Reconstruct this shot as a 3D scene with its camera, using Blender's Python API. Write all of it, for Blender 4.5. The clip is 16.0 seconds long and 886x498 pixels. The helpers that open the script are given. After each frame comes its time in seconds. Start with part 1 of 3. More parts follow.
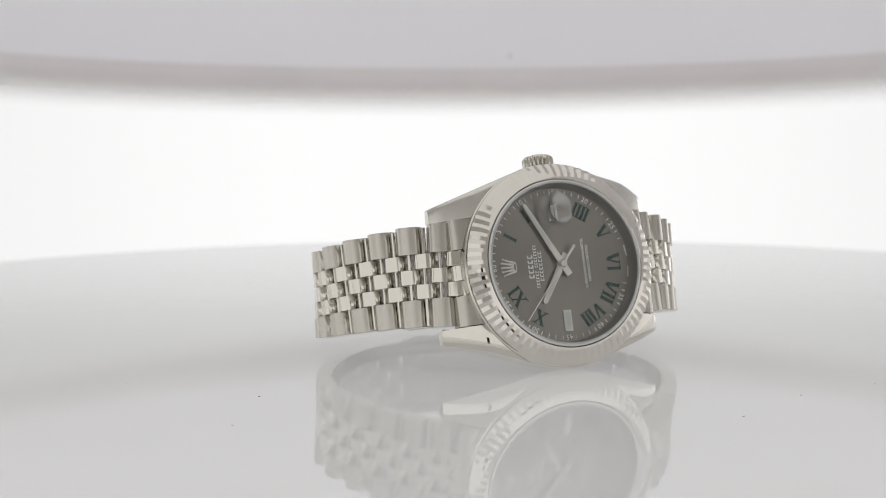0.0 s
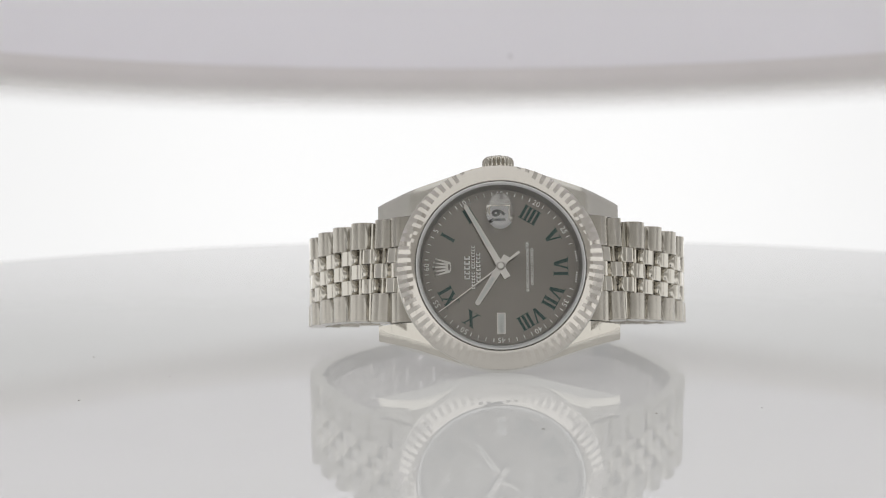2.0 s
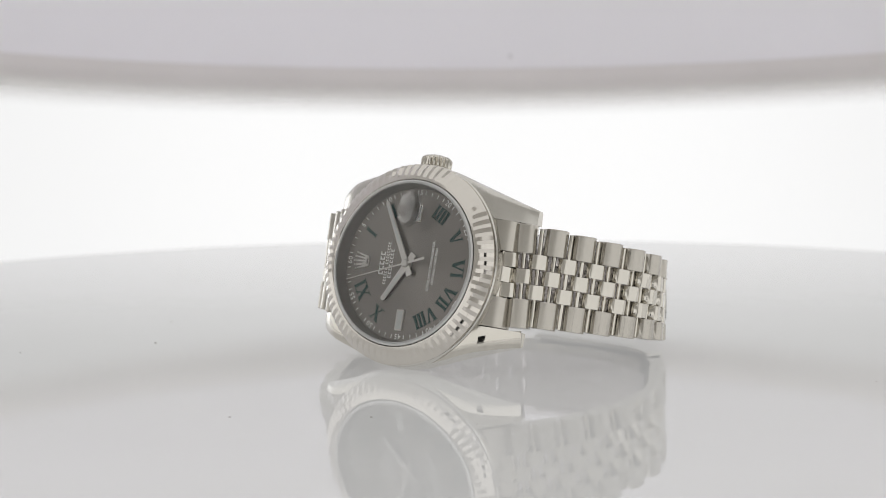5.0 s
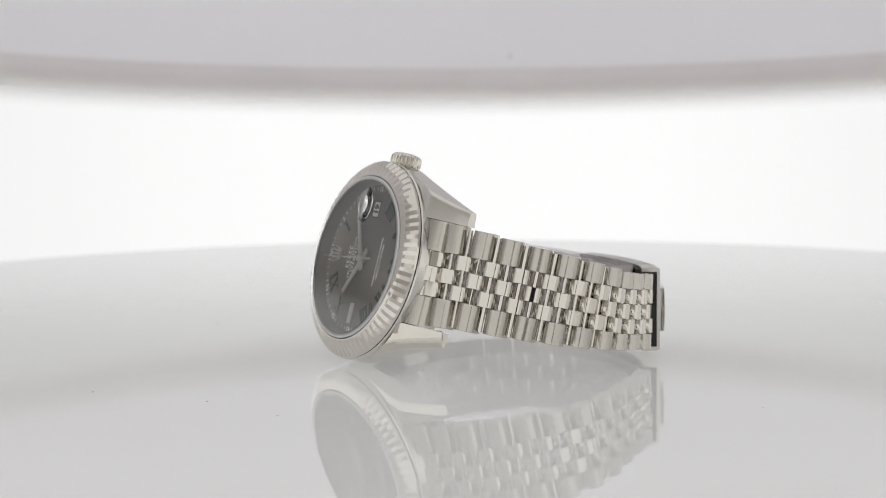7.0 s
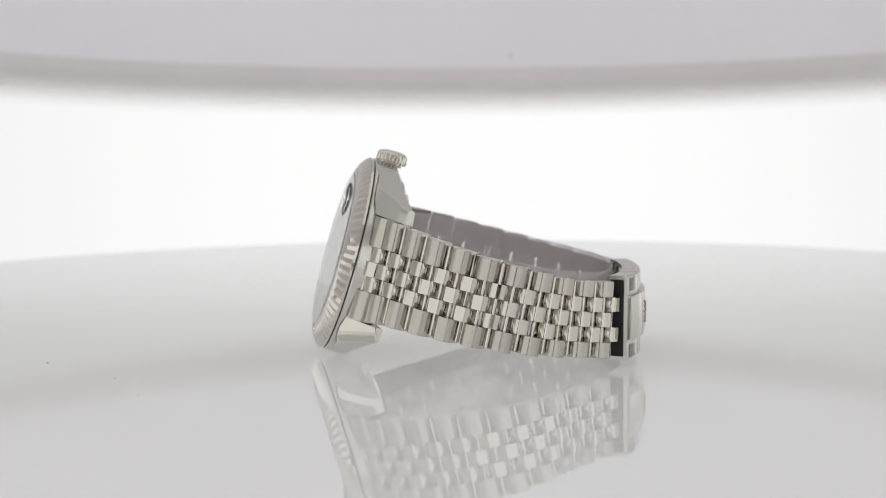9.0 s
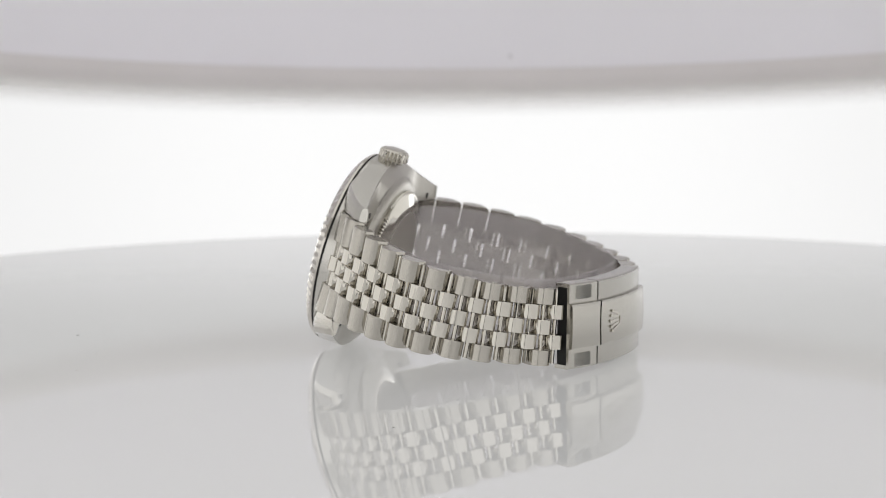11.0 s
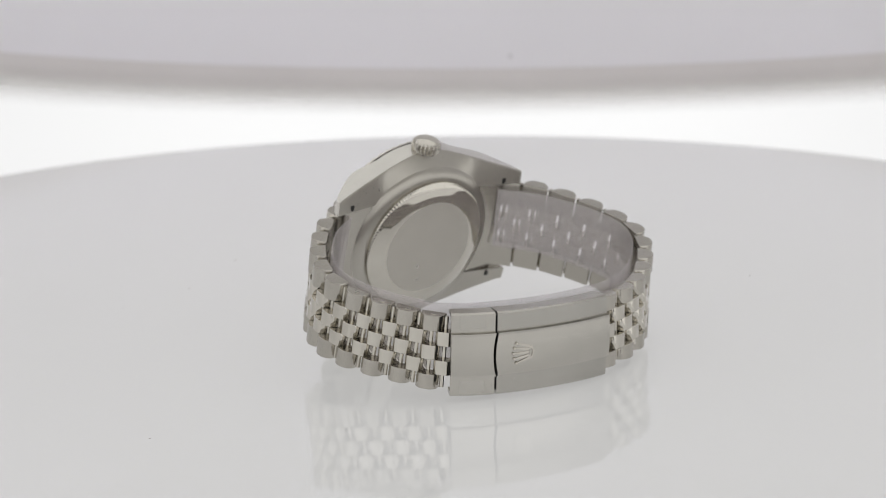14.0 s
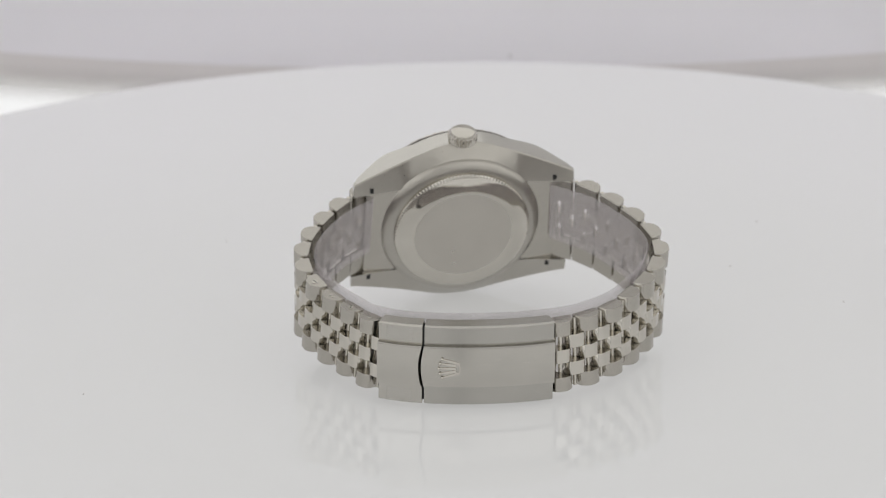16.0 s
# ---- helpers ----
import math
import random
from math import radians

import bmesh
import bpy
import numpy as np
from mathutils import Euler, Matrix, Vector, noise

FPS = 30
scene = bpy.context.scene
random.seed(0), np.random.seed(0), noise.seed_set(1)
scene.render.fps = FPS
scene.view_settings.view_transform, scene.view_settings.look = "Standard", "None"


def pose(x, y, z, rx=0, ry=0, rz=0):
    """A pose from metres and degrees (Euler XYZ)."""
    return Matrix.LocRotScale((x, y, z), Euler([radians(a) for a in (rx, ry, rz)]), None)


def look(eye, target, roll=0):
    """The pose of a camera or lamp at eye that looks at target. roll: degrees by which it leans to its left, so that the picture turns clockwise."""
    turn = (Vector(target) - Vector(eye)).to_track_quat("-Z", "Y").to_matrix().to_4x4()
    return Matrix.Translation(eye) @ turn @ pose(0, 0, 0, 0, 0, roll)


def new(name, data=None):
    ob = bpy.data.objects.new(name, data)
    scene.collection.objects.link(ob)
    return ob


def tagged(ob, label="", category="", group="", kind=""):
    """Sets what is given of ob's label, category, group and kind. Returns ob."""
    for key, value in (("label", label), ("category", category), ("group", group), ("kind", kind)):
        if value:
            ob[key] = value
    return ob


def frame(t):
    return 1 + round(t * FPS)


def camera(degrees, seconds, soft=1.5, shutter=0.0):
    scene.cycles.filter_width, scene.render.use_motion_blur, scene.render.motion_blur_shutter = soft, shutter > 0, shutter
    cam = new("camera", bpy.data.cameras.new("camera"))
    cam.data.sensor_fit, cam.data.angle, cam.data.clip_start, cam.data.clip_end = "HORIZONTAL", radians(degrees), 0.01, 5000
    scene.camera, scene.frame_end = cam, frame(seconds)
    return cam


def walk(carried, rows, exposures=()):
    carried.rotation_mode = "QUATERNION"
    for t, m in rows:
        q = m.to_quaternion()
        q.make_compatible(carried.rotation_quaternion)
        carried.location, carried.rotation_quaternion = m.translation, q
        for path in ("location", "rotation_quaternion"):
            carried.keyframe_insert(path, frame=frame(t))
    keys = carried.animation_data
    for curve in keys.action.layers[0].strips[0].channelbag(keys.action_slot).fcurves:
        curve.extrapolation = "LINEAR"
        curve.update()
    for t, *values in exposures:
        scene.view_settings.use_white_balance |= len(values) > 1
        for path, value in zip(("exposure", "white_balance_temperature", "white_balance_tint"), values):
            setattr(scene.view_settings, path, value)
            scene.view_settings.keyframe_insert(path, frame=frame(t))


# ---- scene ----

MM = 0.001
# ---- camera: stands still, long lens, close to the turntable ----
cam = camera(19.88, 16.0, 0.6)
EYE = (-0.00939, -0.51769, 0.08097)
AIM = (-0.00939, -0.51769 + 0.99332, 0.08097 - 0.11539)
walk(cam, [(0.0, look(EYE, AIM, -0.315)), (16.0, look(EYE, AIM, -0.315))])
cam.data.dof.use_dof = True
cam.data.dof.focus_distance = 0.478
cam.data.dof.aperture_fstop = 30.0

# ---- light ----
world = bpy.data.worlds.new("studio")
world.use_nodes = True
scene.world = world
bg = world.node_tree.nodes["Background"]
bg.inputs["Color"].default_value = (0.95, 0.97, 1.0, 1)
bg.inputs["Strength"].default_value = 0.04


def area_lamp(name, eye, target, w, h, power, colour=(1, 1, 1), spread=180):
    data = bpy.data.lights.new(name, "AREA")
    data.shape, data.size, data.size_y = "RECTANGLE", w, h
    data.energy, data.color, data.spread = power, colour, radians(spread)
    ob = new(name, data)
    ob.matrix_world = look(eye, target)
    return ob


# two unseen cool fills, added for the lavender patches on the hood's sides
area_lamp("hood_tint_fill", (-0.19, -0.02, 0.30), (-0.135, 0.225, 0.085), 0.12, 0.08, 0.048, (0.83, 0.76, 1.0), 75)
area_lamp("hood_tint_fill", (0.20, -0.02, 0.30), (0.145, 0.220, 0.085), 0.12, 0.08, 0.044, (0.84, 0.77, 1.0), 75)


# ---- materials ----
def material(name):
    m = bpy.data.materials.new(name)
    m.use_nodes = True
    nt = m.node_tree
    return m, nt, nt.nodes["Principled BSDF"]


def node(nt, kind, **values):
    n = nt.nodes.new(kind)
    for k, v in values.items():
        n.inputs[k].default_value = v
    return n


def metal(name, colour, rough, grain=None, bump=0.0, vary=0.06):
    """Steel; grain = stretch of the brushing noise on x, y, z (per metre)."""
    m, nt, b = material(name)
    b.inputs["Metallic"].default_value = 1.0
    tc = nt.nodes.new("ShaderNodeTexCoord")
    mp = nt.nodes.new("ShaderNodeMapping")
    mp.inputs["Scale"].default_value = grain or (300, 300, 300)
    n1 = node(nt, "ShaderNodeTexNoise", Scale=1.0, Detail=3.0)
    n2 = node(nt, "ShaderNodeTexNoise", Scale=160.0, Detail=2.0)
    nt.links.new(tc.outputs["Object"], mp.inputs["Vector"])
    nt.links.new(mp.outputs["Vector"], n1.inputs["Vector"])
    nt.links.new(tc.outputs["Object"], n2.inputs["Vector"])
    ramp = nt.nodes.new("ShaderNodeMapRange")
    ramp.inputs["To Min"].default_value = rough * 0.75
    ramp.inputs["To Max"].default_value = rough * 1.3
    nt.links.new(n1.outputs["Fac"], ramp.inputs["Value"])
    nt.links.new(ramp.outputs["Result"], b.inputs["Roughness"])
    mix = nt.nodes.new("ShaderNodeMix")
    mix.data_type = "RGBA"
    mix.inputs["A"].default_value = (*[c * (1 - vary) for c in colour], 1)
    mix.inputs["B"].default_value = (*[min(1, c * (1 + vary)) for c in colour], 1)
    nt.links.new(n2.outputs["Fac"], mix.inputs["Factor"])
    nt.links.new(mix.outputs["Result"], b.inputs["Base Color"])
    if bump:
        bp = node(nt, "ShaderNodeBump", Strength=bump, Distance=0.00002)
        nt.links.new(n1.outputs["Fac"], bp.inputs["Height"])
        nt.links.new(bp.outputs["Normal"], b.inputs["Normal"])
    return m


def plain(name, colour, rough, spec=0.5, vary=0.05, scale=400.0, coat=0.0, metallic=0.0):
    m, nt, b = material(name)
    b.inputs["Roughness"].default_value = rough
    b.inputs["Specular IOR Level"].default_value = spec
    b.inputs["Coat Weight"].default_value = coat
    b.inputs["Coat Roughness"].default_value = 0.02
    b.inputs["Metallic"].default_value = metallic
    tc = nt.nodes.new("ShaderNodeTexCoord")
    n2 = node(nt, "ShaderNodeTexNoise", Scale=scale, Detail=4.0)
    nt.links.new(tc.outputs["Object"], n2.inputs["Vector"])
    mix = nt.nodes.new("ShaderNodeMix")
    mix.data_type = "RGBA"
    mix.inputs["A"].default_value = (*[c * (1 - vary) for c in colour], 1)
    mix.inputs["B"].default_value = (*[min(1, c * (1 + vary)) for c in colour], 1)
    nt.links.new(n2.outputs["Fac"], mix.inputs["Factor"])
    nt.links.new(mix.outputs["Result"], b.inputs["Base Color"])
    return m


def glowing(name, colour, strength):
    m, nt, b = material(name)
    b.inputs["Base Color"].default_value = (0.1, 0.1, 0.1, 1)
    b.inputs["Emission Color"].default_value = (*colour, 1)
    b.inputs["Emission Strength"].default_value = strength
    return m


def clear(name, rough=0.0, ior=1.5, tint=(1, 1, 1)):
    """A thin clear pane: see-through, with its mirror gloss by Fresnel."""
    m, nt, b = material(name)
    nt.nodes.remove(b)
    out = nt.nodes["Material Output"]
    tr = nt.nodes.new("ShaderNodeBsdfTransparent")
    tr.inputs["Color"].default_value = (*tint, 1)
    gl = nt.nodes.new("ShaderNodeBsdfGlossy")
    gl.inputs["Roughness"].default_value = rough
    fr = nt.nodes.new("ShaderNodeFresnel")
    fr.inputs["IOR"].default_value = ior
    mx = nt.nodes.new("ShaderNodeMixShader")
    # both faces of the pane reflect: 2F / (1 + F)
    over = nt.nodes.new("ShaderNodeMath")
    over.operation = "ADD"
    over.inputs[1].default_value = 1.0
    share = nt.nodes.new("ShaderNodeMath")
    share.operation = "DIVIDE"
    twice = nt.nodes.new("ShaderNodeMath")
    twice.operation = "MULTIPLY"
    twice.inputs[1].default_value = 2.0
    nt.links.new(fr.outputs["Fac"], over.inputs[0])
    nt.links.new(fr.outputs["Fac"], share.inputs[0])
    nt.links.new(over.outputs[0], share.inputs[1])
    nt.links.new(share.outputs[0], twice.inputs[0])
    nt.links.new(twice.outputs[0], mx.inputs["Fac"])
    nt.links.new(tr.outputs[0], mx.inputs[1])
    nt.links.new(gl.outputs[0], mx.inputs[2])
    nt.links.new(mx.outputs[0], out.inputs["Surface"])
    return m


STEEL = (0.60, 0.575, 0.522)
POLISHED = metal("polished_steel", STEEL, 0.05)
BRUSHED = metal("brushed_steel", (0.475, 0.453, 0.41), 0.19, (40000, 9000, 900), 0.08)
BRUSHED_X = metal("brushed_steel_lengthwise", (0.45, 0.437, 0.405), 0.24, (250, 9000, 9000), 0.08)
GOLD = metal("white_gold", (0.62, 0.59, 0.545), 0.09)
HAND = metal("satin_hand", (0.78, 0.76, 0.73), 0.42)
DISC = metal("brushed_disc", (0.53, 0.505, 0.462), 0.3, (150, 150, 150), 0.0)
LUG = metal("lug_steel", (0.62, 0.603, 0.565), 0.22)
SATIN = metal("satin_steel", (0.47, 0.45, 0.41), 0.3, (2500, 2500, 2500), 0.2)
RING = plain("pale_ring", (0.45, 0.44, 0.42), 0.3, 0.5, 0.05, 400.0, 0.0, 0.5)
# near-black, painted as the shade inside slots, joints and hollows
DARK = plain("recess_shade", (0.01, 0.01, 0.01), 0.5)
WHITE_PRINT = plain("white_print", (0.95, 0.95, 0.93), 0.5)
GREEN = plain("green_enamel", (0.014, 0.058, 0.052), 0.35)
DATE_WHITE = plain("date_disc_white", (0.97, 0.97, 0.97), 0.5)
DATE_BLACK = plain("date_black", (0.008, 0.008, 0.008), 0.4)
EDGE = plain("frosted_crystal_edge", (0.6, 0.6, 0.59), 0.25)
LUME = plain("lume_white", (0.72, 0.74, 0.72), 0.5)
CRYSTAL = clear("sapphire_crystal", 0.0, 1.45)


def cloudy(name):
    m, nt, b = material(name)
    out = nt.nodes["Material Output"]
    b.inputs["Base Color"].default_value = (0.74, 0.70, 0.715, 1)
    b.inputs["Roughness"].default_value = 0.18
    tr = nt.nodes.new("ShaderNodeBsdfTransparent")
    tr.inputs["Color"].default_value = (0.97, 0.965, 0.97, 1)
    mx = nt.nodes.new("ShaderNodeMixShader")
    n = node(nt, "ShaderNodeTexNoise", Scale=300.0, Detail=2.0)
    mr = nt.nodes.new("ShaderNodeMapRange")
    mr.inputs["To Min"].default_value, mr.inputs["To Max"].default_value = 0.20, 0.36
    nt.links.new(n.outputs["Fac"], mr.inputs["Value"])
    nt.links.new(mr.outputs["Result"], mx.inputs["Fac"])
    nt.links.new(tr.outputs[0], mx.inputs[1])
    nt.links.new(b.outputs[0], mx.inputs[2])
    nt.links.new(mx.outputs[0], out.inputs["Surface"])
    return m


CLASP_SATIN = metal("satin_clasp_steel", (0.50, 0.483, 0.445), 0.24, (400, 9000, 9000), 0.05)
PATCH = clear("clear_film", 0.12, 1.35)
FILM = cloudy("protective_film")
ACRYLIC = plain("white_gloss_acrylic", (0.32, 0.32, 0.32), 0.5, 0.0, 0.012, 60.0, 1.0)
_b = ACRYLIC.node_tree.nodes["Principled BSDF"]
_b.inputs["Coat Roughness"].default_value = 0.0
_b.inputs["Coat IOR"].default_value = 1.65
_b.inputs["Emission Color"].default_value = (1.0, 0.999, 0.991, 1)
_b.inputs["Emission Strength"].default_value = 0.417   # self-glow added to brighten the plate, which is no lamp
DUST = plain("dust", (0.36, 0.34, 0.32), 0.9, 0.1)
FABRIC = plain("white_fabric", (0.72, 0.72, 0.72), 0.9, 0.1, 0.03, 30.0)
HOOD = plain("white_diffuser_hood", (0.76, 0.755, 0.755), 0.6, 0.2, 0.03, 15.0)
# glowing fabrics of the unseen tent, added to light the watch and its reflections
TENT = glowing("tent_fill_glow", (1.0, 0.99, 0.97), 0.92)
TENT_SIDE = glowing("side_fill_glow", (1.0, 0.99, 0.97), 0.94)
DIMMING_CLOTH = plain("grey_dimming_cloth", (0.55, 0.54, 0.52), 0.9, 0.1, 0.1, 40.0)
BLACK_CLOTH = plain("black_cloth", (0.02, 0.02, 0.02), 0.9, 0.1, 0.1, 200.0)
TENT_TOP = glowing("top_fill_glow", (1.0, 0.99, 0.97), 0.78)
# beige tone paints the shade under the hood's lip
RIM_SHADE = plain("beige_rim_shade", (0.64, 0.62, 0.59), 0.7, 0.2, 0.05, 40.0)


def sheer(m):
    """Alpha thins towards the lower edge, imitating the rim's blur and glow."""
    nt = m.node_tree
    uv = nt.nodes.new("ShaderNodeUVMap")
    uv.uv_map = "hem"
    sep = nt.nodes.new("ShaderNodeSeparateXYZ")
    mr = nt.nodes.new("ShaderNodeMapRange")
    mr.interpolation_type = "SMOOTHSTEP"
    mr.inputs["From Max"].default_value = 0.9
    nt.links.new(uv.outputs["UV"], sep.inputs[0])
    nt.links.new(sep.outputs["Y"], mr.inputs["Value"])
    nt.links.new(mr.outputs["Result"], nt.nodes["Principled BSDF"].inputs["Alpha"])


sheer(RIM_SHADE)
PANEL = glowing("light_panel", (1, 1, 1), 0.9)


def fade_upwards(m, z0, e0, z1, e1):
    """Painted glow: dims upwards and sideways; bright ends added out of view for reflections."""
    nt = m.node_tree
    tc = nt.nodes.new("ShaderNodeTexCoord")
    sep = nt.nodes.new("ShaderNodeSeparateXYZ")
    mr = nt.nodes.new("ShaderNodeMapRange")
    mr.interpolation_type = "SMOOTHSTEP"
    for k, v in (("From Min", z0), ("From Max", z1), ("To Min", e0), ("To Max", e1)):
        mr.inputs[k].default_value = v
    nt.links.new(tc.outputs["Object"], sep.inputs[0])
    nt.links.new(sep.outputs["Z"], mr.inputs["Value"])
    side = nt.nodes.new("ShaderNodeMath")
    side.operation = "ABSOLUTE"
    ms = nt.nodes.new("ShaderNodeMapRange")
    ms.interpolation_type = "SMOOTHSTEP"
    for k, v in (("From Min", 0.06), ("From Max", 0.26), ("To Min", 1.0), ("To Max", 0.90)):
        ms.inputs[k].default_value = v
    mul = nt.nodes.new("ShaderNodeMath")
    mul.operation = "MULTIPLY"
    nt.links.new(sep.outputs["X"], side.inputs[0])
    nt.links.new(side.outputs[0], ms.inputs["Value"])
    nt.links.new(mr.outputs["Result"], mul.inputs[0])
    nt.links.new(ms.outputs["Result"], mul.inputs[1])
    # unseen bright ends, added to whiten the crystal at grazing angles
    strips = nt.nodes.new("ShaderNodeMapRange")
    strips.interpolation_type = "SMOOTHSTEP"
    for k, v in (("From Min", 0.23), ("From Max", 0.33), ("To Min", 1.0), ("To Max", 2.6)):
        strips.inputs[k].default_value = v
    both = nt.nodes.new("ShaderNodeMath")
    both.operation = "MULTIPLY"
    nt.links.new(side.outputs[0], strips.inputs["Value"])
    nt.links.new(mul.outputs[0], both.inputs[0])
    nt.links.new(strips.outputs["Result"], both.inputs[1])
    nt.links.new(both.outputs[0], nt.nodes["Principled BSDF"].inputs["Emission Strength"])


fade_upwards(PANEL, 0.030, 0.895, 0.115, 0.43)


def dial_material():
    """Slate sunray dial: fine streaks that run out from the centre."""
    m, nt, b = material("slate_sunray")
    b.inputs["Metallic"].default_value = 0.6
    b.inputs["Anisotropic"].default_value = 0.85
    b.inputs["Anisotropic Rotation"].default_value = 0.25
    tan = nt.nodes.new("ShaderNodeTangent")
    tan.direction_type, tan.axis = "RADIAL", "Y"
    nt.links.new(tan.outputs["Tangent"], b.inputs["Tangent"])
    b.inputs["Coat Weight"].default_value = 0.7
    b.inputs["Coat Roughness"].default_value = 0.05
    tc = nt.nodes.new("ShaderNodeTexCoord")
    sep = nt.nodes.new("ShaderNodeSeparateXYZ")
    at = nt.nodes.new("ShaderNodeMath")
    at.operation = "ARCTAN2"
    nt.links.new(tc.outputs["Object"], sep.inputs[0])
    nt.links.new(sep.outputs["X"], at.inputs[0])
    nt.links.new(sep.outputs["Z"], at.inputs[1])
    n = node(nt, "ShaderNodeTexNoise", Scale=60.0, Detail=3.0)
    n.noise_dimensions = "1D"
    nt.links.new(at.outputs[0], n.inputs["W"])
    mr = nt.nodes.new("ShaderNodeMapRange")
    mr.inputs["To Min"].default_value, mr.inputs["To Max"].default_value = 0.30, 0.36
    nt.links.new(n.outputs["Fac"], mr.inputs["Value"])
    nt.links.new(mr.outputs["Result"], b.inputs["Roughness"])
    mix = nt.nodes.new("ShaderNodeMix")
    mix.data_type = "RGBA"
    mix.inputs["A"].default_value = (0.275, 0.255, 0.23, 1)
    mix.inputs["B"].default_value = (0.313, 0.291, 0.263, 1)
    nt.links.new(n.outputs["Fac"], mix.inputs["Factor"])
    nt.links.new(mix.outputs["Result"], b.inputs["Base Color"])
    return m


SLATE = dial_material()


# ---- mesh helpers (millimetres in, metres out) ----
def part(name, bm, mat, parent=None, label="", smooth=30):
    bmesh.ops.recalc_face_normals(bm, faces=bm.faces[:])
    me = bpy.data.meshes.new(name)
    bm.to_mesh(me)
    bm.free()
    me.transform(Matrix.Scale(MM, 4))
    me.materials.append(mat)
    for f in me.polygons:
        f.use_smooth = smooth > 0
    if smooth:
        me.set_sharp_from_angle(angle=radians(smooth))
    ob = new(name, me)
    if parent:
        ob.parent = parent
    return tagged(ob, label) if label else ob


def lathe(profile, n=128, axis="Y", centre=(0, 0, 0), ripple=None, closed=False):
    """Turn (radius, height) pairs about an axis; ripple(i, angle) gives a radius and height change."""
    bm = bmesh.new()
    rings = []
    for i, (r, h) in enumerate(profile):
        ring = []
        for k in range(n):
            a = 2 * math.pi * k / n
            dr, dh = ripple(i, k) if ripple else (0, 0)
            u, v, w = (r + dr) * math.cos(a), (r + dr) * math.sin(a), h + dh
            co = (u, w, v) if axis == "Y" else (u, v, w)
            ring.append(bm.verts.new(Vector(co) + Vector(centre)))
        rings.append(ring)
    for a, b in zip(rings, rings[1:] + ([rings[0]] if closed else [])):
        for k in range(n):
            bm.faces.new((a[k], a[(k + 1) % n], b[(k + 1) % n], b[k]))
    if not closed:
        for ring in (rings[0], rings[-1]):
            bm.faces.new(ring)
    return bm


def box(bm, x0, x1, y0, y1, z0, z1, m=None):
    vs = [bm.verts.new((x, y, z)) for x in (x0, x1) for y in (y0, y1) for z in (z0, z1)]
    for q in ((0, 1, 3, 2), (4, 6, 7, 5), (0, 4, 5, 1), (2, 3, 7, 6), (0, 2, 6, 4), (1, 5, 7, 3)):
        bm.faces.new([vs[i] for i in q])
    if m:
        bmesh.ops.transform(bm, matrix=m, verts=vs)
    return vs


def prism(bm, pts, y0, y1, m=None):
    """A flat polygon of (x, z) points, given depth from y0 to y1."""
    a = [bm.verts.new((x, y0, z)) for x, z in pts]
    b = [bm.verts.new((x, y1, z)) for x, z in pts]
    n = len(pts)
    bm.faces.new(a)
    bm.faces.new(b[::-1])
    for i in range(n):
        bm.faces.new((a[i], b[i], b[(i + 1) % n], a[(i + 1) % n]))
    if m:
        bmesh.ops.transform(bm, matrix=m, verts=a + b)


def bevel(bm, width, segments=2, angle=25):
    edges = [e for e in bm.edges if len(e.link_faces) == 2 and e.calc_face_angle(0) > radians(angle)]
    bmesh.ops.bevel(bm, geom=edges, offset=width, segments=segments, profile=0.5, affect="EDGES", clamp_overlap=True)
    return bm


# ---- the way of table and watch ----
PIVOT = Matrix.Translation((0, 0.0043, 0.0216))
LEAN = 16.14
REST = pose(0.00115, -0.02958, 0.0207, -LEAN)   # the case's pose on the table: dial centre, tipped back
SPIN = [(0.0, 25.0), (0.5, 19.1), (1.0, 13.2), (1.5, 7.2), (2.0, 1.2), (2.5, -4.8), (3.0, -10.8), (3.5, -16.8), (4.0, -22.8), (5.0, -35.2), (6.0, -47.7), (6.5, -54.0), (7.0, -59.9), (7.5, -65.8), (8.0, -71.7), (8.5, -77.6), (9.0, -83.6), (10.0, -95.2), (11.0, -106.6), (11.5, -112.5), (12.0, -118.8), (12.5, -125.0), (13.0, -131.2), (13.5, -137.3), (14.0, -143.6), (14.5, -149.8), (15.0, -156.1), (15.5, -162.3), (16.0, -168.5)]
TILT = [(0.0, 0.0), (9.2, 0.0), (10.2, 0.05), (10.7, 0.3), (11.1, 0.75), (11.5, 1.4), (12.0, 2.7), (12.5, 4.15), (13.0, 5.6), (13.5, 7.15), (14.0, 8.65), (14.5, 10.1), (15.0, 11.5), (15.5, 13.1), (16.0, 14.8)]


def between(rows, t):
    return float(np.interp(t, [r[0] for r in rows], [r[1] for r in rows]))


def table_pose(t, spin):
    return PIVOT @ pose(0, 0, 0, between(TILT, t)) @ PIVOT.inverted() @ pose(0, 0, 0, 0, 0, spin)


# ---- setting: floor, light tent ----
def setting():
    bm = bmesh.new()
    box(bm, -900, 900, -900, 900, -125, -115)
    tagged(part("floor", bm, FABRIC, smooth=0), "white studio table surface under the turntable", kind="structure")
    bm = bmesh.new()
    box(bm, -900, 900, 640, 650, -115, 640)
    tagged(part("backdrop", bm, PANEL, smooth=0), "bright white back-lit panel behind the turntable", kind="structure")


